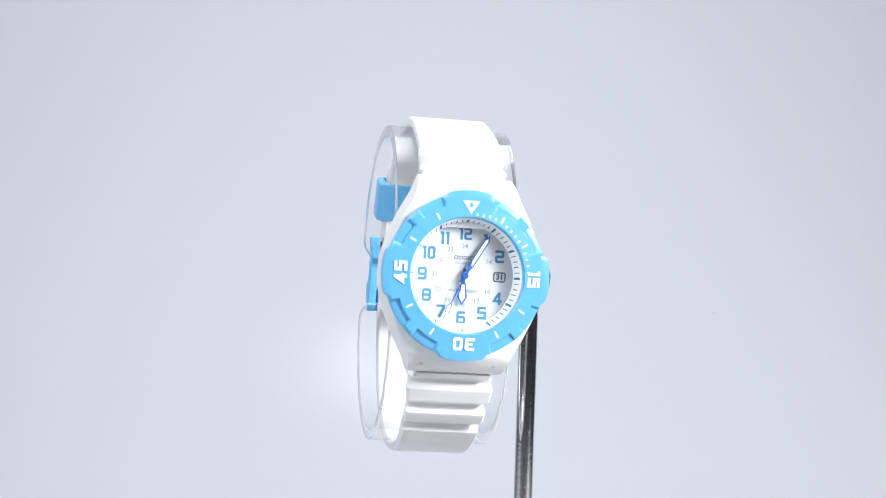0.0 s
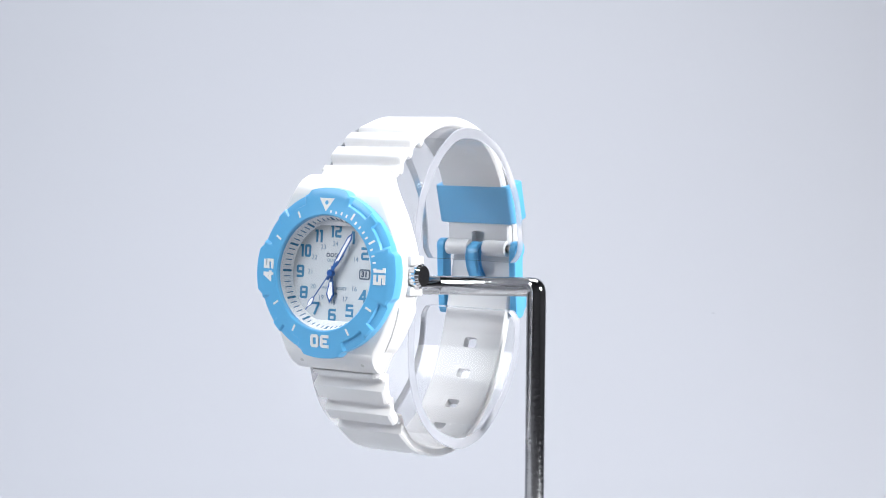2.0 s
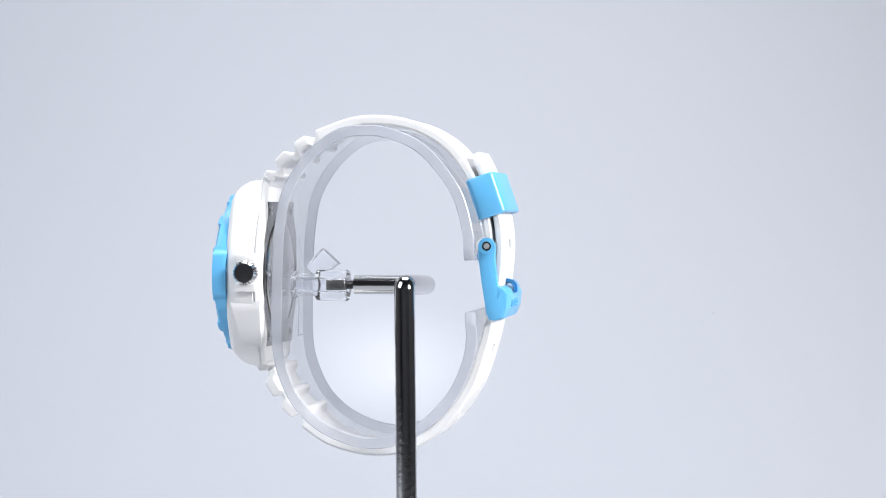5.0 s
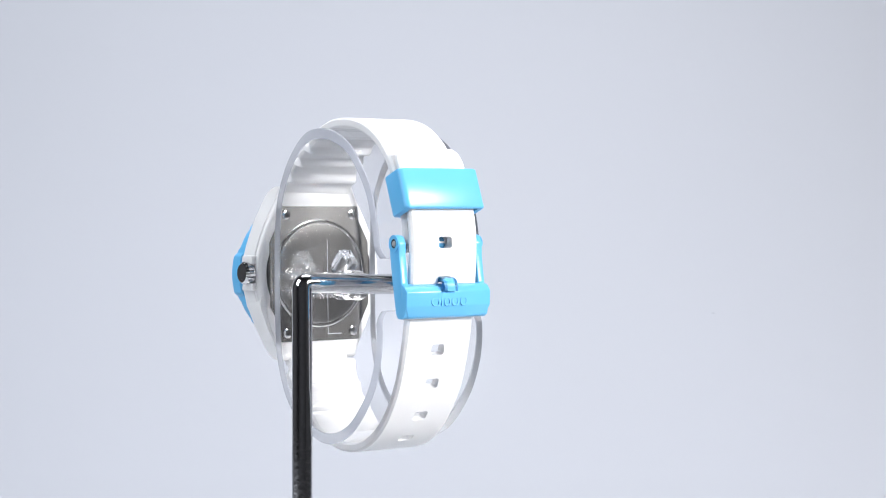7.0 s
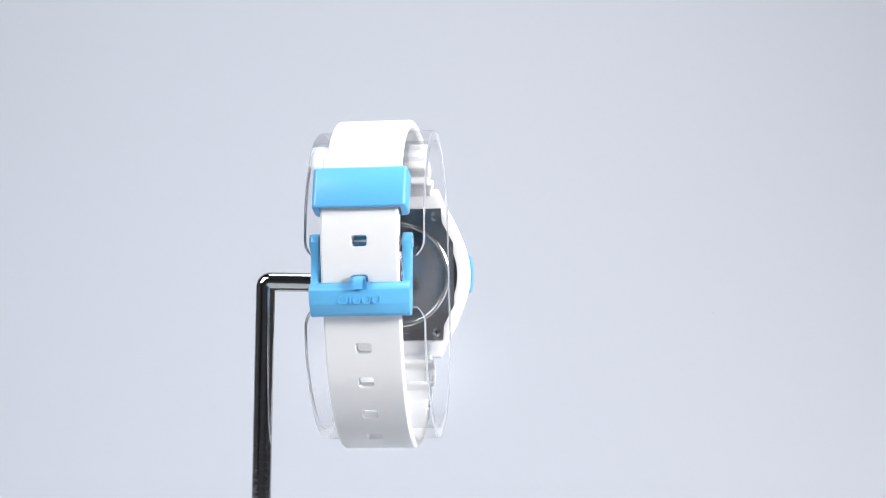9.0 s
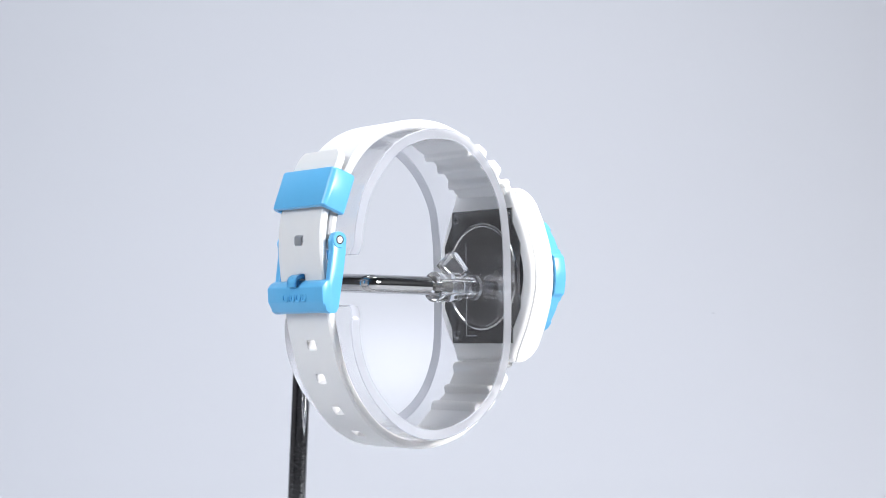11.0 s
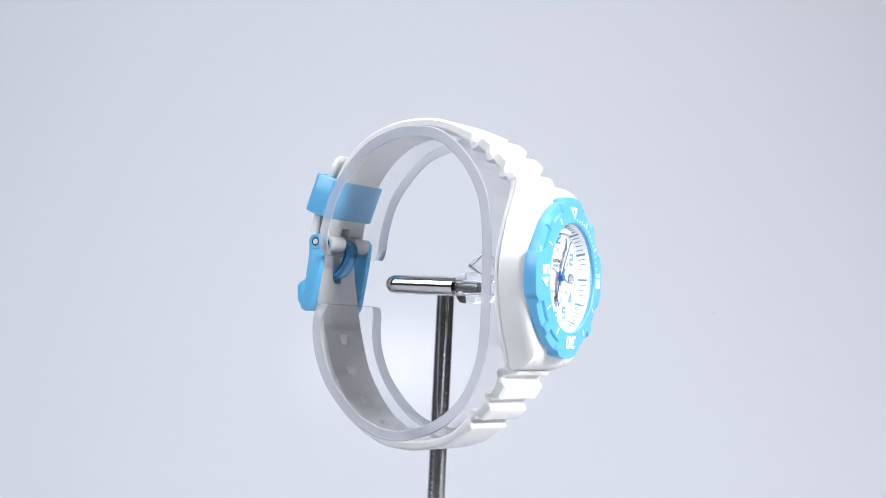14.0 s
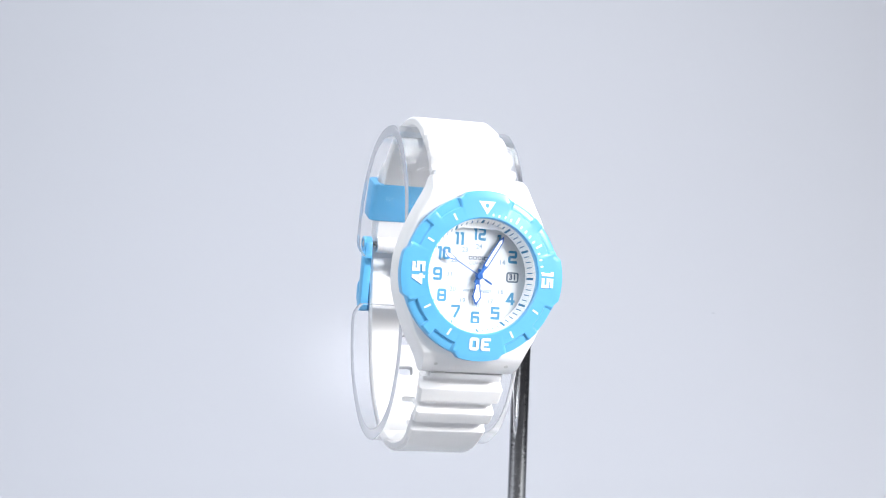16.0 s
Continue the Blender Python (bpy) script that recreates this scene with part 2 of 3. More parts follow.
def room():
    def slab(name, label, *b):
        ob = part(name, block(*b, bevel=0), PLASTER, to=Matrix.Identity(4))
        tagged(ob, label, name.split("_")[0], kind="structure")
    slab("floor", "dark grey studio floor under the paper", -1.6, 1.6, -1.6, 1.4, -0.26, -0.162)
    # unseen top, added so that its grey sets the light bounced upwards
    table = part("bounce_table", block(-0.9, 0.9, -0.5, 0.115, -0.162, -0.155, bevel=0), BOUNCE_GREY, to=Matrix.Identity(4))
    tagged(table, "unseen grey top under the stand, toned for bounce light", "table", kind="structure")
    slab("wall_south", "dark grey studio wall", -1.6, 1.6, -1.7, -1.6, -0.26, 2.0)
    slab("wall_north", "dark grey studio wall", -1.6, 1.6, 1.4, 1.5, -0.26, 2.0)
    slab("wall_west", "dark grey studio wall", -1.7, -1.6, -1.7, 1.5, -0.26, 2.0)
    slab("wall_east", "dark grey studio wall", 1.6, 1.7, -1.7, 1.5, -0.26, 2.0)
    slab("ceiling", "dark grey studio ceiling", -1.7, 1.7, -1.7, 1.5, 2.0, 2.1)


sheet = sheet_sweep()
room()
SPECK = node_mat("dust_speck", (0.30, 0.32, 0.37), 0.8)
for sx, sz, sr in ((0.010, 0.146, 0.0013), (0.214, -0.028, 0.0015), (0.168, -0.015, 0.0016), (0.294, 0.062, 0.0014)):
    sz0 = sz + 0.155
    sy = 0.28 + math.sqrt(max(0.0, 0.16 - (0.40 - sz0) ** 2)) if sz0 < 0.40 else 0.68
    steep = 0.0 if sz0 >= 0.40 else math.degrees(math.asin((0.40 - sz0) / 0.40))
    sp = part("dust_speck", lathe([(0.0001, 0), (sr, 0), (sr, 0.0006), (0.0001, 0.0006)], 10, closed=False), SPECK, sheet, "small grey dust speck", to=pose(sx, sy - 0.0004, sz, -steep, 0, 0))


# the chrome stand
def tube(points, r, n=28):
    """A round rod through the points with mitred corners."""
    p = [Vector(q) for q in points]
    vs, fs = [], []
    side = None
    for i, q in enumerate(p):
        d0 = (q - p[i - 1]).normalized() if i else (p[1] - q).normalized()
        d1 = (p[i + 1] - q).normalized() if i < len(p) - 1 else d0
        ax = side if side else d0.orthogonal().normalized()
        ax = (ax - d0 * ax.dot(d0)).normalized()
        up = d0.cross(ax)
        cut = (d0 + d1).normalized()
        for k in range(n):
            a = 2 * math.pi * k / n
            o = ax * (r * math.cos(a)) + up * (r * math.sin(a))
            vs.append(q + o - d0 * (o.dot(cut) / d0.dot(cut)))
        ax2 = ax - d1 * ax.dot(d1)
        side = d0.rotation_difference(d1) @ ax
    for i in range(len(p) - 1):
        for k in range(n):
            l = (k + 1) % n
            fs.append((i * n + k, i * n + l, i * n + n + l, i * n + n + k))
    fs.append(list(range(n)))
    fs.append([(len(p) - 1) * n + k for k in range(n)])
    return vs, fs


def rounded(points, r, n=3):
    """The points with each corner cut back by r in n steps."""
    p = [Vector(q) for q in points]
    out = [p[0]]
    for a, b, c in zip(p, p[1:], p[2:]):
        u, v = b + (a - b).normalized() * r, b + (c - b).normalized() * r
        for k in range(n + 1):
            t = k / n
            out.append(u * (1 - t) ** 2 + 2 * b * t * (1 - t) + v * t * t)
    return out + [p[-1]]


def make_stand():
    st = new("display_stand")
    tagged(st, "bent polished chrome rod stand that carries the watch holder", "stand")
    part("rod", tube(rounded([(4.6, -9.8, -0.25), (4.9, 5.6, 0.0), (29.05, 5.6, 0.0), (28.75, 6.9, -45), (28.3, 9.6, -150)], 1.3, 6), 2.05), CHROME, st, to=MM, sharp=30)
    part("pin", tube([(4.55, -12.2, -0.32), (4.6, -9.8, -0.25)], 0.9), DARK, st, "dark threaded pin", to=MM)
    part("plug", tube([(4.5, -15.8, -0.42), (4.55, -12.2, -0.32)], 1.15), DARK, st, "black plug at the end of the pin", to=MM)
    # unseen support, added; black so that it throws little light upwards
    part("base_plate", lathe([(0.01, -150), (58, -150), (60, -151), (60, -154.9), (0.01, -154.9)], 64, axis="z", closed=False), BASE, st, "unseen round base plate, black to cut bounce light", to=MM)
    return st


# the clear C-shaped holder
def make_holder():
    ho = new("watch_holder")
    tagged(ho, "clear acrylic C-shaped display holder inside the watch strap", "holder")
    line = spline([(54.3, 3.6), (54.0, 9.6), (51.2, 18.3), (44.6, 26.4), (37.9, 29.9), (31.6, 30.9), (25.1, 29.8), (18.6, 24.7), (14.1, 17.4), (12.6, 10.0), (12.15, 2.2), (12.2, -13.5), (13.8, -21.3), (17.6, -28.0), (24.2, -33.0), (33.5, -35.3), (42.6, -32.7), (50.3, -25.5), (54.0, -18.3), (55.1, -12.0), (54.5, -6.8)])
    steps = 160
    pos, nor = along(line, np.linspace(0, line[0][-1], steps + 1))
    vs, fs = [], []
    for i in range(steps + 1):
        (oy, oz), (iy, iz) = pos[i], pos[i] + nor[i] * 2.25
        near = min(i, steps - i) / 3.0
        w = 12.45 - (1.6 * (1 - min(1, near)) ** 2)
        for x, t in ((-w, 0.08), (-w + 0.16, 0), (w - 0.16, 0), (w, 0.08), (w, 0.92), (w - 0.16, 1), (-w + 0.16, 1), (-w, 0.92)):
            vs.append((x, oy + (iy - oy) * t, oz + (iz - oz) * t))
    for i in range(steps):
        for k in range(8):
            l = (k + 1) % 8
            fs.append((i * 8 + k, i * 8 + l, i * 8 + 8 + l, i * 8 + 8 + k))
    fs += [list(range(8)), [steps * 8 + k for k in range(8)]]
    ring = part("ring", (vs, fs), ACRYLIC, ho, sharp=40)
    ring.data.materials.append(FROSTED)
    for p in ring.data.polygons:
        if len(p.vertices) > 4 or abs(p.normal.x) > 0.45:
            p.material_index = 1
    sock = part("socket", lathe([(1.3, 0), (2.9, 0), (2.9, 0.8), (2.35, 1.0), (2.35, 5.0), (3.3, 5.3), (3.35, 11.7), (3.2, 11.9), (1.3, 11.9)], 32, (4.6, -23.25, -0.45)), MOULDED, ho, to=MM)
    tab = prism([(-13.3, 4.2), (-16.9, 7.4), (-20.6, 3.2), (-18.9, 1.6), (-15.6, 2.6)], 3.0, 6.2, 0.25)
    clip = part("clip_tab", tab, MOULDED, ho, to=MM)
    # bright edge lines of a clear plate, its glint put in as pale bars
    part("edge_glint", block(0.24, 0.36, 14.5, 14.6, -13.4, 7.5, 0.03), FROSTED, ho, "thin pale bar painted in for the edge glint of a clear plate")
    part("edge_glint", block(-3.2, 0.2, 14.5, 14.6, -13.4, -13.2, 0.03), FROSTED, ho, "thin pale bar painted in for the edge glint of a clear plate")
    for o in (sock, clip):
        o.visible_shadow = False
    return ho


# the wrist watch
def lerp(x, xs, ys):
    return float(np.interp(x, xs, ys))


def case_half(z):
    return lerp(abs(z), (0, 3, 6, 9, 12, 14.5, 17, 20), (16.3, 16.1, 15.3, 14.2, 12.9, 11.5, 10.2, 9.2))


def make_case(watch):
    secs = ((2.6, 15.2, 0.93), (2.75, 15.6, 0.95), (3.6, 17.2, 0.985), (4.6, 18.2, 1.0), (6.2, 19.2, 1.0), (7.6, 19.5, 1.0), (8.6, 19.45, 1.0), (8.75, 19.1, 0.975), (8.95, 19.1, 0.975), (9.1, 19.35, 0.992), (9.7, 19.0, 0.985), (10.05, 18.4, 0.95), (10.2, 17.8, 0.89), (10.3, 17.0, 0.80))
    n = 40
    vs, fs = [], []
    for y, zm, k in secs:
        lower = zm - 0.25 if y > 3 else zm
        zs = [-lower + (zm + lower) * i / n for i in range(n + 1)]
        ring = [(case_half(z) * k, y, z) for z in zs] + [(-case_half(z) * k, y, z) for z in reversed(zs)]
        vs += ring
    m = 2 * (n + 1)
    for i in range(len(secs) - 1):
        for k in range(m):
            l = (k + 1) % m
            fs.append((i * m + k, i * m + l, i * m + m + l, i * m + m + k))
    fs.append([(len(secs) - 1) * m + k for k in range(m)])
    top = len(vs)  # the round well for dial and bezel
    for y in (2.6, 4.4):
        for x, _, z in vs[:m]:
            q = math.hypot(x, z)
            vs.append((x / q * 11.3, y, z / q * 11.3))
    for k in range(m):
        l = (k + 1) % m
        fs.append((k, l, top + l, top + k))
        fs.append((top + k, top + l, top + m + l, top + m + k))
    fs.append([top + m + k for k in range(m)])
    case = part("case", (vs, fs), WHITE, watch, sharp=50)
    vs, fs = [], []  # raised side facet below the crown
    for i in range(13):
        z = -5.2 - 0.85 * i
        x = case_half(z) + lerp(i, (0, 1.5, 11, 12), (-0.4, 0.25, 0.25, -0.4))
        y0, y1 = lerp(i, (0, 12), (3.8, 5.8)), lerp(i, (0, 12), (10.1, 9.5))
        vs += [(x - 1.5, y0 - 0.3, z), (x, y0, z), (x, y1, z), (x - 1.5, y1 + 0.2, z)]
    for i in range(12):
        for k in range(4):
            l = (k + 1) % 4
            fs.append((i * 4 + k, i * 4 + l, i * 4 + 4 + l, i * 4 + 4 + k))
    fs += [(0, 1, 2, 3), (48, 49, 50, 51)]
    part("side_facet", (vs, fs), WHITE, case, sharp=25)
    # dimples in the resin: their shade is painted as flat, slightly greyer discs
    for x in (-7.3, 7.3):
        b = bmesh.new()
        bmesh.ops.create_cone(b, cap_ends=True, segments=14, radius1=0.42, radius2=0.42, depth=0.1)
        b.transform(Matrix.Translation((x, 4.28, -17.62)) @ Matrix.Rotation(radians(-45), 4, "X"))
        part("plug", b, DIMPLE_GREY, case, "small round dimple, its shade painted as a greyer disc")
    for z0, z1 in ((2.35, 4.3), (-3.5, -1.6)):
        part("crown_guard", prism([(5.0, z0), (9.7, z0), (9.4, z1), (5.3, z1)], 15.4, 17.0, 0.35), WHITE, case)
    return case


def make_bezel(watch):
    def outline(deg):
        q = abs((deg + 45) % 90 - 45)
        return lerp(q, (0, 14.2, 15.2, 17.2, 18.2, 45), (16.65, 16.6, 16.45, 16.05, 15.92, 15.85))

    def scoop(deg):
        q = abs((deg + 90) % 180 - 90)
        q = min(q, 180 - q) if q > 90 else q
        q = q if q <= 45 else 90 - q
        return lerp(q, (20.6, 21.6, 40.0, 41.2), (0, 1, 1, 0))

    prof = [(11.25, 3.0), (11.25, -0.25), (11.5, -0.5), (14.05, -0.16), (14.75, -0.12), (15.6, -0.06), (99, 0.25), (99.1, 1.9), (98.8, 3.0)]

    def fn(a, r, y):
        d = math.degrees(a)
        ro, sc = outline(d), scoop(d)
        if r > 90:
            return ro + (r - 99), y + 0.52 * sc * (y < 1.5)
        if r > 15:
            return min(r - 0.3 * sc, ro - 0.35), y + 0.52 * sc
        if r > 14.5:
            return r - 0.45 * sc, y + 0.52 * sc
        return r, y

    bz = part("bezel", lathe(prof, 360, fn=fn), BLUE, watch, sharp=28)

    def on(r):  # height of the sloping face at radius r
        return lerp(r, (11.5, 14.05, 14.75), (-0.5, -0.16, -0.12)) - 0.03

    for text, deg in (("15", 90), ("30", 180), ("45", 270)):
        a = radians(deg)
        part("numeral", square_digits(text, 1.95, 2.55, 0.60, face_at(13.3 * math.sin(a), 13.3 * math.cos(a), on(13.3) - 0.05, deg, 1, 1, -6.0), 0.4, 0.09), PRINT, bz, "white printed numeral")
    tri = bmesh.new()
    rim = [tri.verts.new((x, on(math.hypot(x, z)) - 0.02, z)) for x, z in ((-1.75, 14.6), (1.75, 14.6), (0, 12.0))]
    hole = [tri.verts.new((0.42 * math.sin(q), on(13.75) - 0.02, 13.75 + 0.42 * math.cos(q))) for q in [2 * math.pi * k / 12 for k in range(12)]]
    for k in range(12):
        q = (k + 0.5) / 12 * 360
        corner = 1 if q < 120 else (2 if q < 240 else 0)
        tri.faces.new((hole[k], hole[(k + 1) % 12], rim[corner]))
    for a, b, h in ((0, 1, 0), (1, 2, 4), (2, 0, 8)):
        tri.faces.new((rim[a], rim[b], hole[h]))
    ex = bmesh.ops.extrude_face_region(tri, geom=tri.faces[:])
    bmesh.ops.translate(tri, verts=[v for v in ex["geom"] if isinstance(v, bmesh.types.BMVert)], vec=(0, 0.08, 0))
    part("triangle_mark", tri, PRINT, bz, "white triangle mark with a round pip")
    for k in range(1, 60):
        deg = 6 * k
        five = k % 5 == 0
        if k in (15, 30, 45) or (k > 15 and not five) or 1 > k:
            continue
        r0, r1, w = (12.15, 13.55, 0.2) if five else (11.95, 12.55, 0.17)
        if k < 3:
            r0, r1 = 11.8, 12.3
        b = block(-w, w, -0.03, 0.05, r0, r1, 0)
        for v in b.verts:
            v.co.y += on(v.co.z)
        b.transform(Matrix.Rotation(radians(deg), 4, "Y"))
        part("minute_mark", b, PRINT, bz)
    return bz


def mark_row(parent, material, x0, x1, height, stroke, place, depth):
    """A printed or embossed word mark as five plain shapes: four hollow ones and a bar."""
    x = x0
    for w in (0.20, 0.20, 0.18, 0.05, 0.23):
        d = (x1 - x0) * w
        h, t = height / 2, stroke / 2
        bm = bmesh.new()
        if w < 0.1:
            ribbon(bm, [(x + d / 2, -h), (x + d / 2, h)], stroke, 0, depth)
        else:
            loop = [(x + d / 2, h - t), (x + d - t, h - t), (x + d - t, t - h), (x + t, t - h), (x + t, h - t), (x + d / 2, h - t)]
            ribbon(bm, chamfer(loop, height * 0.22), stroke, 0, depth)
        bm.transform(place)
        part("mark", bm, material, parent)
        x += d + (x1 - x0) * 0.035


def rounded_plate(x, z, w, h, r, y0, y1):
    """A thin plate facing the front, w by h, with round corners."""
    bm = bmesh.new()
    pts = []
    for cx, cz, a0 in ((w / 2 - r, h / 2 - r, 0), (r - w / 2, h / 2 - r, 90), (r - w / 2, r - h / 2, 180), (w / 2 - r, r - h / 2, 270)):
        pts += [(x + cx + r * math.cos(radians(a0 + 18 * k)), y0, z + cz + r * math.sin(radians(a0 + 18 * k))) for k in range(6)]
    ex = bmesh.ops.extrude_face_region(bm, geom=[bm.faces.new([bm.verts.new(p) for p in pts])])
    bmesh.ops.translate(bm, verts=[v for v in ex["geom"] if isinstance(v, bmesh.types.BMVert)], vec=(0, y1 - y0, 0))
    return bm


def make_dial(watch):
    Y = 3.7
    dial = part("dial", lathe([(0.01, Y), (10.3, Y), (10.3, Y + 0.5), (0.01, Y + 0.5)], 96, closed=False), DIAL, watch)
    part("chapter_ring", lathe([(11.2, 0.95), (10.05, Y), (10.3, Y + 0.3), (11.24, Y)], 120), PRINT, watch, "white sloping ring round the dial")
    vs, fs = [], []
    for k in range(60):
        five = k % 5 == 0
        w, r0, r1 = (0.22, 10.2, 10.95) if five else (0.085, 10.3, 10.85)
        base = len(vs)
        for x in (-w, w):
            for r in (r0, r1):
                y = Y + (0.95 - Y) * (r - 10.05) / 1.15
                for lift in (0.0, 0.06):
                    a = radians(6 * k)
                    z, yy = r - lift, y - lift
                    vs.append((x * math.cos(a) + z * math.sin(a), yy, -x * math.sin(a) + z * math.cos(a)))
        for f in ((0, 1, 3, 2), (4, 5, 7, 6), (0, 1, 5, 4), (2, 3, 7, 6), (1, 3, 7, 5), (0, 2, 6, 4)):
            fs.append([base + q for q in f])
    tagged(part("minute_track", (vs, fs), INK, dial, "blue minute strokes"), kind="stuff")
    for h in (12, 1, 2, 4, 5, 6, 7, 8, 9, 10, 11):
        a = radians(30 * h)
        r = 8.25
        part("numeral", square_digits(str(h), 1.55 if h > 9 else 1.85, 2.5, 0.50, face_at(r * math.sin(a), r * math.cos(a), Y - 0.03), 0.28), INK, dial, "bold blue printed hour numeral")
    for h in range(13, 25):
        if h == 15:
            continue
        a = radians(30 * (h - 12))
        part("small_numeral", letters(str(h), 1.35, face_at(5.75 * math.sin(a), 5.75 * math.cos(a), Y - 0.03), 0.01), INK_PALE, dial, "small grey-blue 24 hour numeral")
    mark_row(dial, INK_DARK, -2.05, 2.05, 0.78, 0.17, face_at(0, 3.5, Y - 0.02), 0.02)
    part("writing", letters("QUARTZ", 0.95, face_at(0, 2.45, Y - 0.03)), INK_PALE, dial, "small printed word")
    part("writing", letters("WATER   RESIST", 0.85, face_at(0.1, -3.0, Y - 0.03), 0.008), INK_PALE, dial, "small printed words")
    part("writing", letters("100M", 0.80, face_at(0.1, -4.05, Y - 0.03), 0.008), INK_PALE, dial, "small printed words")
    dw = part("date_window", rounded_plate(7.3, 0.1, 2.55, 2.05, 0.5, Y - 0.10, Y + 0.02), INK_GREY, dial, "dark rounded date window frame")
    part("date_card", rounded_plate(7.3, 0.1, 2.0, 1.45, 0.25, Y - 0.13, Y), node_mat("grey_date_card", (0.40, 0.43, 0.45), 0.5), dw)
    part("date_number", letters("31", 1.55, face_at(7.3, 0.1, Y - 0.16), 0.06), INK_DARK, dw)

    def hand(name, deg, y, outline, inner, mat_in):
        def plate(pts, y0, y1):
            bm = bmesh.new()
            f = bm.faces.new([bm.verts.new((x, y0, z)) for x, z in pts])
            r = bmesh.ops.extrude_face_region(bm, geom=[f])
            bmesh.ops.translate(bm, verts=[v for v in r["geom"] if isinstance(v, bmesh.types.BMVert)], vec=(0, y1 - y0, 0))
            bm.transform(Matrix.Rotation(radians(deg), 4, "Y"))
            return bm
        h = part(name, plate(outline, y, y - 0.15), HAND, watch)
        if inner:
            part("lume", plate(inner, y - 0.15, y - 0.19), mat_in, h, "white luminous filling")
        return h

    hand("hour_hand", 182.5, 3.0, [(-0.28, -1.4), (0.28, -1.4), (0.30, 1.4), (0.55, 1.6), (0.55, 2.4), (0.95, 4.2), (0.0, 5.9), (-0.95, 4.2), (-0.55, 2.4), (-0.55, 1.6), (-0.30, 1.4)], [(-0.30, 1.75), (0.30, 1.75), (0.30, 2.45), (0.64, 4.1), (0, 5.25), (-0.64, 4.1), (-0.30, 2.45)], PRINT)
    hand("minute_hand", 30.5, 2.6, [(-0.3, -1.6), (0.3, -1.6), (0.33, 1.6), (0.52, 2.2), (0.50, 8.2), (0.0, 9.3), (-0.50, 8.2), (-0.52, 2.2), (-0.33, 1.6)], [(-0.27, 2.4), (0.27, 2.4), (0.27, 8.0), (0, 8.6), (-0.27, 8.0)], PRINT)
    part("centre_cap", lathe([(0.01, 1.95), (0.55, 1.95), (0.7, 2.1), (0.7, 3.0), (0.01, 3.0)], 24, closed=False), HAND, watch)
    sec = part("second_hand", block(-0.085, 0.085, -0.05, 0.05, -2.6, 9.3, 0), HAND, watch, "thin blue second hand", to=MM)
    part("counterweight", block(-0.2, 0.2, -0.06, 0.06, -3.0, -1.3, 0.05), HAND, sec, to=MM)
    for name, grow, y0, y1, mat, text in (("tip_frame", 0.16, 0.05, -0.06, HAND, "blue arrow outline"), ("lume_tip", 0.0, -0.06, -0.10, PRINT, "white luminous arrow filling")):
        tip = bmesh.new()
        ring = [(-0.1 - grow, 6.3 - grow), (0.1 + grow, 6.3 - grow), (0.34 + grow, 7.0), (0.34 + grow, 7.6 + grow / 2), (0, 8.5 + grow), (-0.34 - grow, 7.6 + grow / 2), (-0.34 - grow, 7.0)]
        face = tip.faces.new([tip.verts.new((x, y0, z)) for x, z in ring])
        ex = bmesh.ops.extrude_face_region(tip, geom=[face])
        bmesh.ops.translate(tip, verts=[v for v in ex["geom"] if isinstance(v, bmesh.types.BMVert)], vec=(0, y1 - y0, 0))
        part(name, tip, mat, sec, text, to=MM)
    crystal = part("crystal", lathe([(0.01, -0.1), (11.6, -0.1), (11.6, 0.6), (0.01, 0.6)], 96, closed=False), GLASS, watch, "clear flat crystal")
    crystal.visible_shadow = False
    return sec


def make_crown(watch):
    vs, fs = lathe([(0.01, 15.5), (1.2, 15.5), (1.3, 16.2), (2.5, 16.3), (2.5, 17.75), (2.0, 18.35), (0.01, 18.38)], 60, (0, 7.5, 0.4), "x", closed=False)
    for i in range(60):
        for k in (3, 4):
            v = vs[i * 7 + k]
            f = 1.0 if i % 3 else 0.92
            v[1], v[2] = 7.5 + (v[1] - 7.5) * f, 0.4 + (v[2] - 0.4) * f
    part("crown", (vs, fs), CROWN, watch, "fluted polished steel crown", sharp=20)


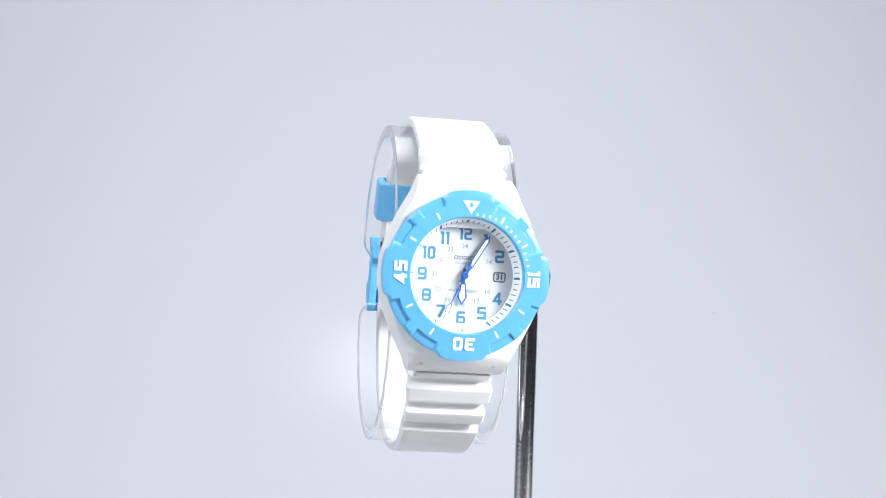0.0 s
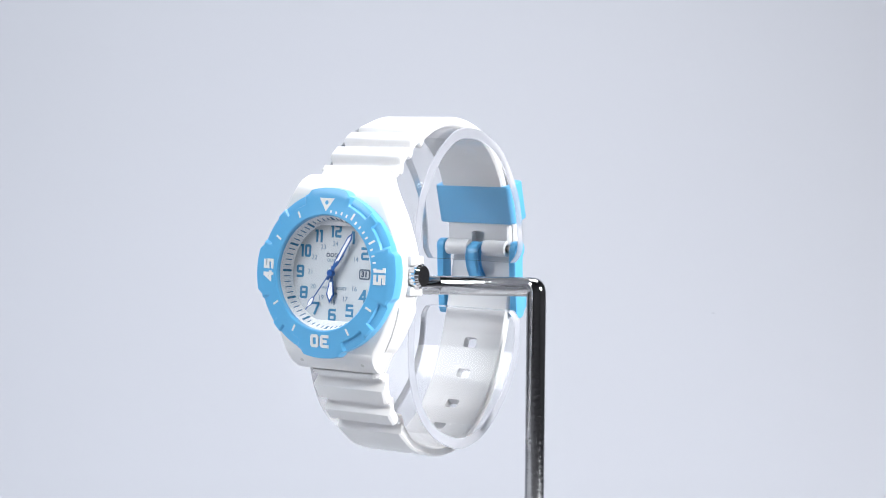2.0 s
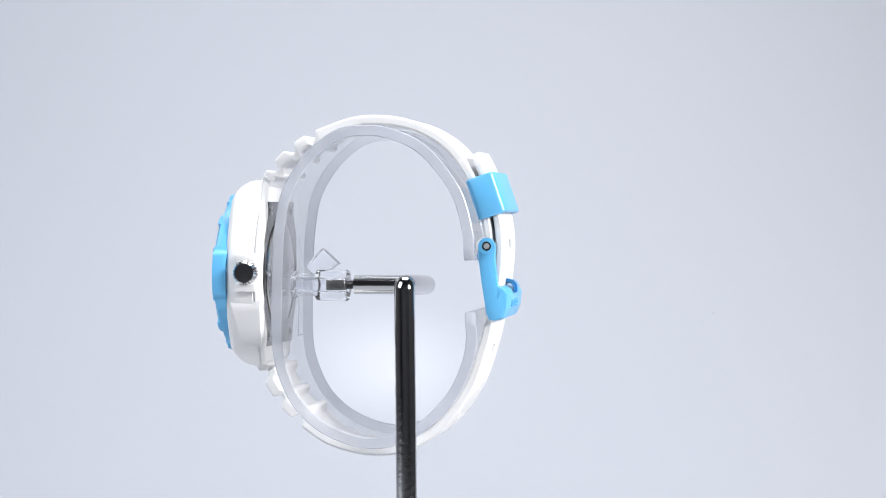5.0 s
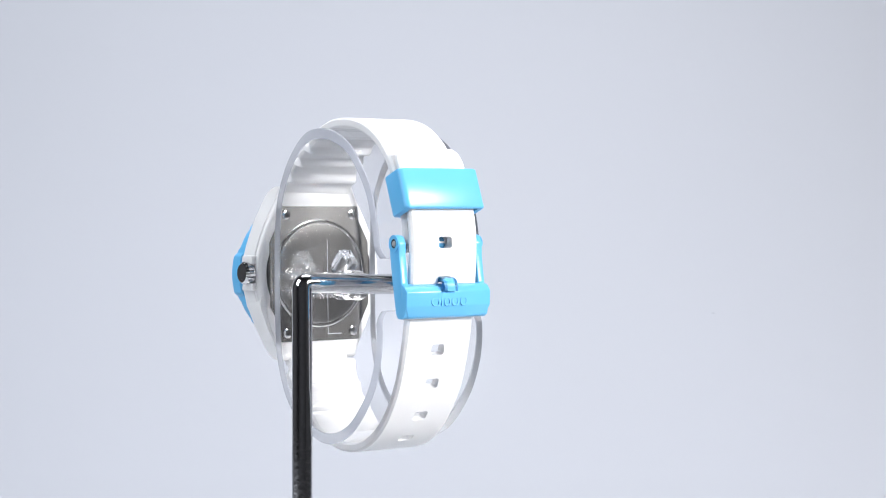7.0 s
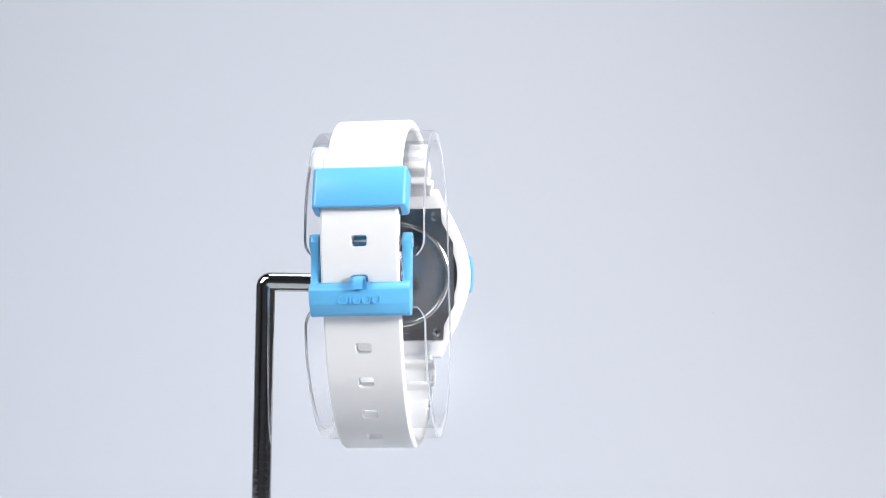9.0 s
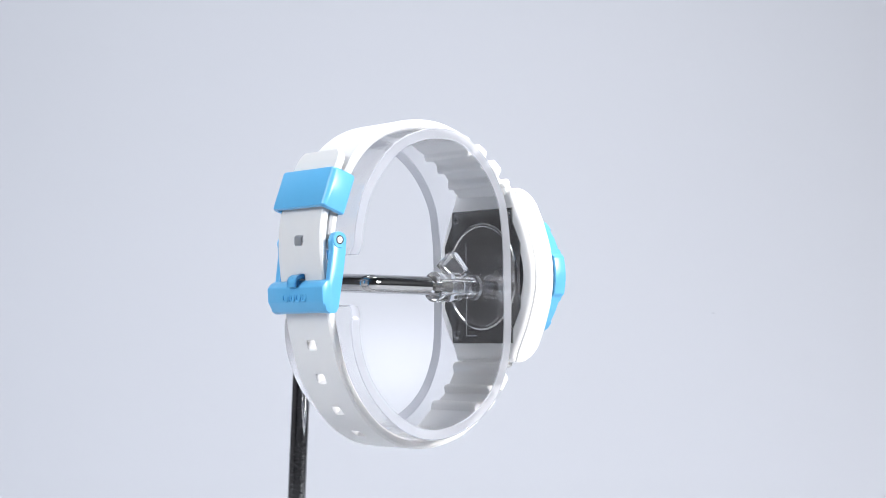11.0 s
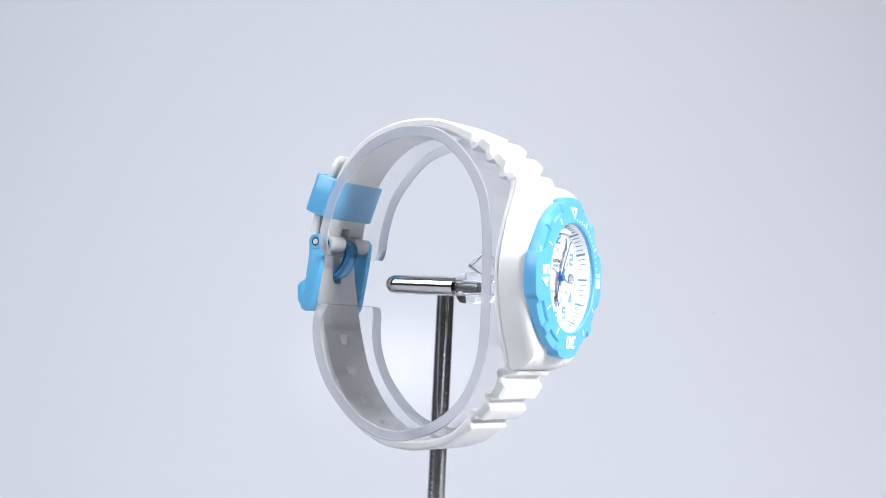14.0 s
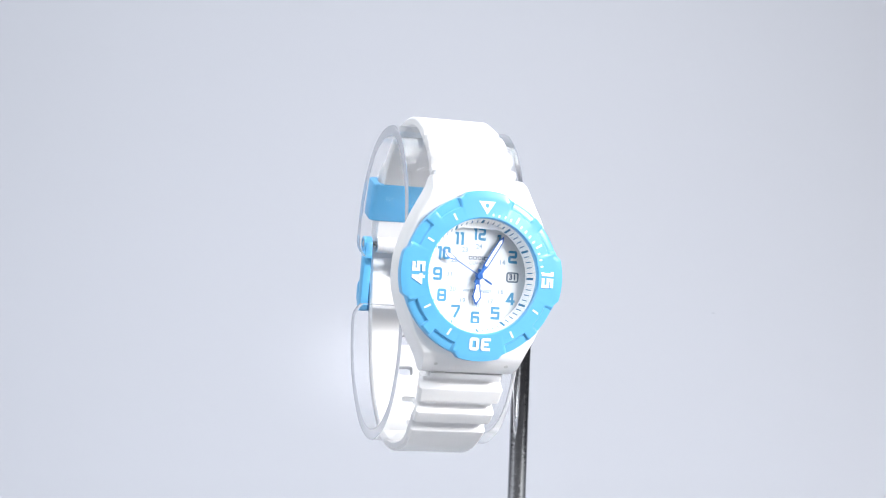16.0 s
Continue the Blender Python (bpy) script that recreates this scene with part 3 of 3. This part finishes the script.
def make_back(watch):
    out = [(-10.2, -15.0), (10.2, -15.0), (10.4, -11.8), (12.9, -7.0), (12.9, 7.0), (10.4, 11.8), (10.2, 15.0), (-10.2, 15.0), (-10.4, 11.8), (-12.9, 7.0), (-12.9, -7.0), (-10.4, -11.8)]
    bm = bmesh.new()
    f = bm.faces.new([bm.verts.new((x, 10.15, z)) for x, z in out])
    r = bmesh.ops.extrude_face_region(bm, geom=[f])
    bmesh.ops.translate(bm, verts=[v for v in r["geom"] if isinstance(v, bmesh.types.BMVert)], vec=(0, 0.35, 0))
    back = part("case_back", bm, STEEL, watch, "brushed steel case back")
    part("cover", lathe([(0.01, 10.72), (9.0, 10.70), (10.9, 10.64), (11.9, 10.56), (12.2, 10.45), (0.01, 10.45)], 96, closed=False), COVER, back, "polished round steel cover")
    part("raised_ring", lathe([(11.1, 10.6), (11.4, 10.82), (11.7, 10.82), (12.0, 10.6)], 96), COVER, back, "polished raised ring")
    # black ring that fills the gap between case and back plate
    part("gap_ring", lathe([(11.0, 10.2), (13.7, 10.2), (13.7, 10.42), (11.0, 10.42)], 72), DARK, back, "thin black ring filling the gap round the case back")
    for x in (-8.7, 8.7):
        for z in (-13.1, 13.1):
            part("screw", lathe([(0.01, 10.74), (0.7, 10.74), (1.05, 10.66), (1.05, 10.4), (0.01, 10.4)], 16, (x, 0, z), closed=False), CROWN, back, "small cross-head steel screw")
            # shade in the cross recess is painted as two thin black strips
            for w, h in ((0.5, 0.11), (0.11, 0.5)):
                part("slot_shade", block(x - w, x + w, 10.735, 10.745 + 0.004 * w, z - h, z + h, 0), DARK, back, "black strip painted in for the shade of the screw slot")


UPPER = spline([(8.0, 19.2), (9.9, 22.0), (12.5, 25.0), (16.8, 28.5), (21.4, 30.6), (28.5, 32.9), (36.4, 32.9), (43.6, 30.8), (49.6, 26.5), (53.9, 20.0), (56.6, 12.5), (57.6, 6.5)])
LOWER = spline([(7.6, -19.6), (9.9, -23.3), (12.4, -27.2), (15.3, -30.0), (19.3, -33.1), (24.2, -35.8), (32.5, -37.3), (40.5, -36.0), (47.8, -31.3), (53.6, -23.2), (56.6, -14.5), (58.0, -8.0), (59.3, 0.0), (59.7, 7.0), (58.9, 13.0), (56.4, 20.5), (54.0, 25.7)])


def rib(s, first, count, pitch=6.0):
    """0 in the grooves, 1 on the ridges near the case."""
    u = (s - first) / pitch
    if u < 0 or u > count:
        return 1.0
    q = min(1.0, max(0.0, (abs((u % 1.0) - 0.5) * 2 - 0.12) / 0.42))
    return q * q * (3 - 2 * q)


def make_strap(watch):
    upper = part("upper_strap", band(UPPER, 1, lambda s: 1.55 * (1 - rib(s, 1.5, 3, 5.4)), lambda s: lerp(s, (0, 17, 20, 50, 60), (2.5, 2.5, 2.1, 2.0, 1.75)) + 1.3 * (1 - rib(s, 1.5, 3, 5.4)),
                 lambda s: lerp(s, (0, 1.5, 1.8, 10, 24, 60), (8.5, 8.5, 8.9, 8.4, 7.9, 7.9)) + 0.4 * (rib(s, 1.5, 3, 5.4) - 1), [(UPPER[0][-1] - 3.8, UPPER[0][-1] - 0.4)], 1.7, step=0.3), WHITE, watch, "white ribbed resin strap half with the buckle", sharp=40)
    total = LOWER[0][-1]
    y = LOWER[1]
    holes = []
    for zc in (6.6, -1.4, -15.0, -22.2, -28.9, -33.9):
        k = [i for i in range(len(y)) if y[i][0] > 38]
        k = min(k, key=lambda i: abs(y[i][1] - zc))
        s = float(LOWER[0][k])
        holes.append((s - 1.15, s + 1.15))
    tail = part("lower_strap", band(LOWER, -1, lambda s: 1.7 * (1 - rib(s, -0.6, 3)), lambda s: lerp(s, (0, 17, 20, total - 30, total - 22), (2.5, 2.5, 2.0, 2.0, 1.75)) + 1.3 * (1 - rib(s, -0.6, 3)),
                lambda s: lerp(s, (0, 1.7, 2.0, 10, 24, 60, total - 2.5, total - 1.0, total), (7.7, 7.7, 8.9, 8.2, 7.7, 8.0, 8.0, 7.6, 6.4)) + 0.4 * (rib(s, -0.6, 3) - 1),
                holes, step=0.3), WHITE, watch, "white ribbed resin strap tail with rectangular holes", sharp=40)
    # loop of the upper half round the buckle bar
    loop = part("strap_loop", lathe([(0.9, -7.6), (1.75, -7.6), (1.75, -2.0), (0.9, -2.0)], 24, (0, 55.6, 6.4), "x"), WHITE, upper)
    part("strap_loop", lathe([(0.9, 2.0), (1.75, 2.0), (1.75, 7.6), (0.9, 7.6)], 24, (0, 55.6, 6.4), "x"), WHITE, upper)
    return upper, tail


def make_keeper(watch):
    bm = bmesh.new()
    def ring(h, inset):
        o = []
        for w, d0, d1, rr in ((9.75 - inset, -3.05 + inset, 3.0 - inset, 1.15), (8.3, -2.3, 2.2, 0.5)):
            pts = []
            for cx, cy, a0 in ((w - rr, d1 - rr, 0), (-w + rr, d1 - rr, 90), (-w + rr, d0 + rr, 180), (w - rr, d0 + rr, 270)):
                for k in range(5):
                    a = radians(a0 + 22.5 * k)
                    pts.append(bm.verts.new((cx + rr * math.cos(a), cy + rr * math.sin(a), h)))
            o.append(pts)
        return o
    L = 4.35
    rings = [ring(-L, 0.42), ring(-L + 0.14, 0.14), ring(-L + 0.42, 0), ring(L - 0.42, 0), ring(L - 0.14, 0.14), ring(L, 0.42)]
    n = 20
    for a, b in zip(rings, rings[1:]):
        for q in (0, 1):
            for k in range(n):
                l = (k + 1) % n
                bm.faces.new((a[q][k], a[q][l], b[q][l], b[q][k]))
    for r in (rings[0], rings[-1]):
        for k in range(n):
            l = (k + 1) % n
            bm.faces.new((r[0][k], r[0][l], r[1][l], r[1][k]))
    bm.transform(Matrix.Translation((-0.1, 56.05, 16.7)) @ Matrix.Rotation(radians(19.8), 4, "X"))
    part("keeper", bm, BLUE, watch, "sky-blue resin strap keeper loop", sharp=30)


def make_buckle(watch):
    arm = [(56.5, 8.3), (57.6, 7.9), (58.3, 6.6), (58.2, 4.0), (58.9, -1.6), (60.7, -3.0), (60.5, -5.8), (59.7, -8.1), (58.7, -8.6), (57.2, -8.5), (56.6, -7.4), (56.3, -5.5), (55.5, -1.0), (54.8, 4.0), (54.7, 6.6), (55.3, 7.9)]
    bar = [(58.7, -1.5), (60.0, -2.1), (60.9, -3.1), (60.7, -6.0), (59.9, -8.2), (58.9, -8.6), (58.4, -7.8), (58.55, -4.0)]
    body = prism(bar, -10.3, 10.3, 0.3)
    for v in body.verts:  # cut lower corners
        v.co.x *= lerp(v.co.z, (-8.6, -7.6, -6.2), (0.90, 0.95, 1.0))
    buckle = part("buckle", body, BLUE, watch, "sky-blue resin buckle with an embossed mark")
    for s in (-1, 1):
        a = part("side_arm", prism(arm, s * 8.55, s * 10.25, 0.3), BLUE, buckle)
        part("pin_socket", lathe([(0.95, 0), (1.6, 0), (1.7, 0.25), (0.95, 0.25)], 24, (10.2 if s > 0 else -10.45, 56.5, 6.5), "x"), BLUE, a)
        part("pin_end", lathe([(0.01, 0), (0.55, 0), (0.62, -0.1), (0.62, -0.6), (0.01, -0.6)], 16, (10.42 if s > 0 else -9.85, 56.5, 6.5), "x", closed=False), SATIN, a, "small steel pin end")
        # the pin hole is not cut: its shade is painted as a black disc
        part("pin_hole_shade", lathe([(0.01, 0), (0.97, 0), (0.97, -0.3), (0.01, -0.3)], 16, (10.29 if s > 0 else -9.99, 56.5, 6.5), "x", closed=False), DARK, a, "black disc painted in for the shade of the pin hole")
    part("spring_bar", lathe([(0.01, -9), (0.7, -9), (0.7, 9), (0.01, 9)], 16, (0, 56.0, 6.4), "x", closed=False), STEEL, buckle, "steel spring bar")
    path = spline([(55.2, 6.6), (54.1, 5.8), (53.9, 4.0), (54.9, 1.6), (56.6, -0.2), (58.8, -0.8), (60.3, -0.9), (61.1, -1.7), (61.2, -3.1)])
    part("tongue_eye", lathe([(0.75, -1.4), (1.4, -1.4), (1.4, 1.4), (0.75, 1.4)], 24, (0, 56.0, 6.4), "x"), BLUE, buckle, "sky-blue eye of the tongue on the bar")
    part("tongue", band(path, 1, lambda s: lerp(s, (0, 8, 12), (-0.75, -0.7, -0.4)), lambda s: lerp(s, (0, 8, 12), (0.75, 0.7, 0.4)), lambda s: 1.2, step=0.4), BLUE, buckle, "curved sky-blue buckle tongue")
    mark_row(buckle, BLUE, -4.4, 4.3, 1.7, 0.26, Matrix.Translation((0, 60.76, -5.2)) @ Matrix.Rotation(radians(-86), 4, "X"), 0.15)


def make_watch():
    w = new("wrist_watch")
    tagged(w, "white resin wrist watch with a sky-blue rotating bezel", "watch")
    make_case(w)
    make_bezel(w)
    sec = make_dial(w)
    make_crown(w)
    make_back(w)
    for ob in w.children_recursive:  # the head sits slightly turned on the strap
        if ob != sec and ob.parent != sec:
            ob.data.transform(WATCH @ HEAD @ WATCH.inverted())
    make_strap(w)
    make_keeper(w)
    make_buckle(w)
    return w, sec


stand = make_stand()
holder = make_holder()
watch, second_hand = make_watch()

TURN = [(0.0, 10.92), (0.5, 0.0), (1.0, -11.44), (1.5, -22.63), (2.0, -33.7), (2.5, -45.2), (3.0, -56.3), (3.5, -67.4), (4.0, -78.9), (4.5, -90.0), (5.0, -101.1), (5.5, -112.2), (6.0, -123.3), (6.5, -134.3), (7.0, -145.3), (7.5, -156.1), (8.0, -166.6), (8.5, -176.8), (9.0, -187.6), (9.5, -198.7), (10.0, -209.8), (10.5, -220.9), (11.0, -232.0), (11.5, -243.1), (12.0, -254.3), (12.5, -265.9), (13.0, -277.6), (13.5, -288.9), (14.0, -299.6), (14.5, -310.2), (15.0, -321.0), (15.5, -332.3), (16.0, -343.8)]
TICK = 0.7  # the moment within each second at which the second hand steps


def motions():
    for thing in (stand, holder, watch):
        walk(thing, [(t, pose(0, 0, 0, 0, 0, a)) for t, a in TURN])
    def hand_at(n):
        return WATCH @ HEAD @ pose(0, 0.0022, 0, 0, 6.0 * n, 0)
    rows = [(0.0, hand_at(34))]
    for k in range(16):
        rows += [(k + TICK, hand_at(34 + k)), (k + TICK + 0.1, hand_at(35 + k))]
    walk(second_hand, rows + [(16.0, hand_at(50))])


motions()
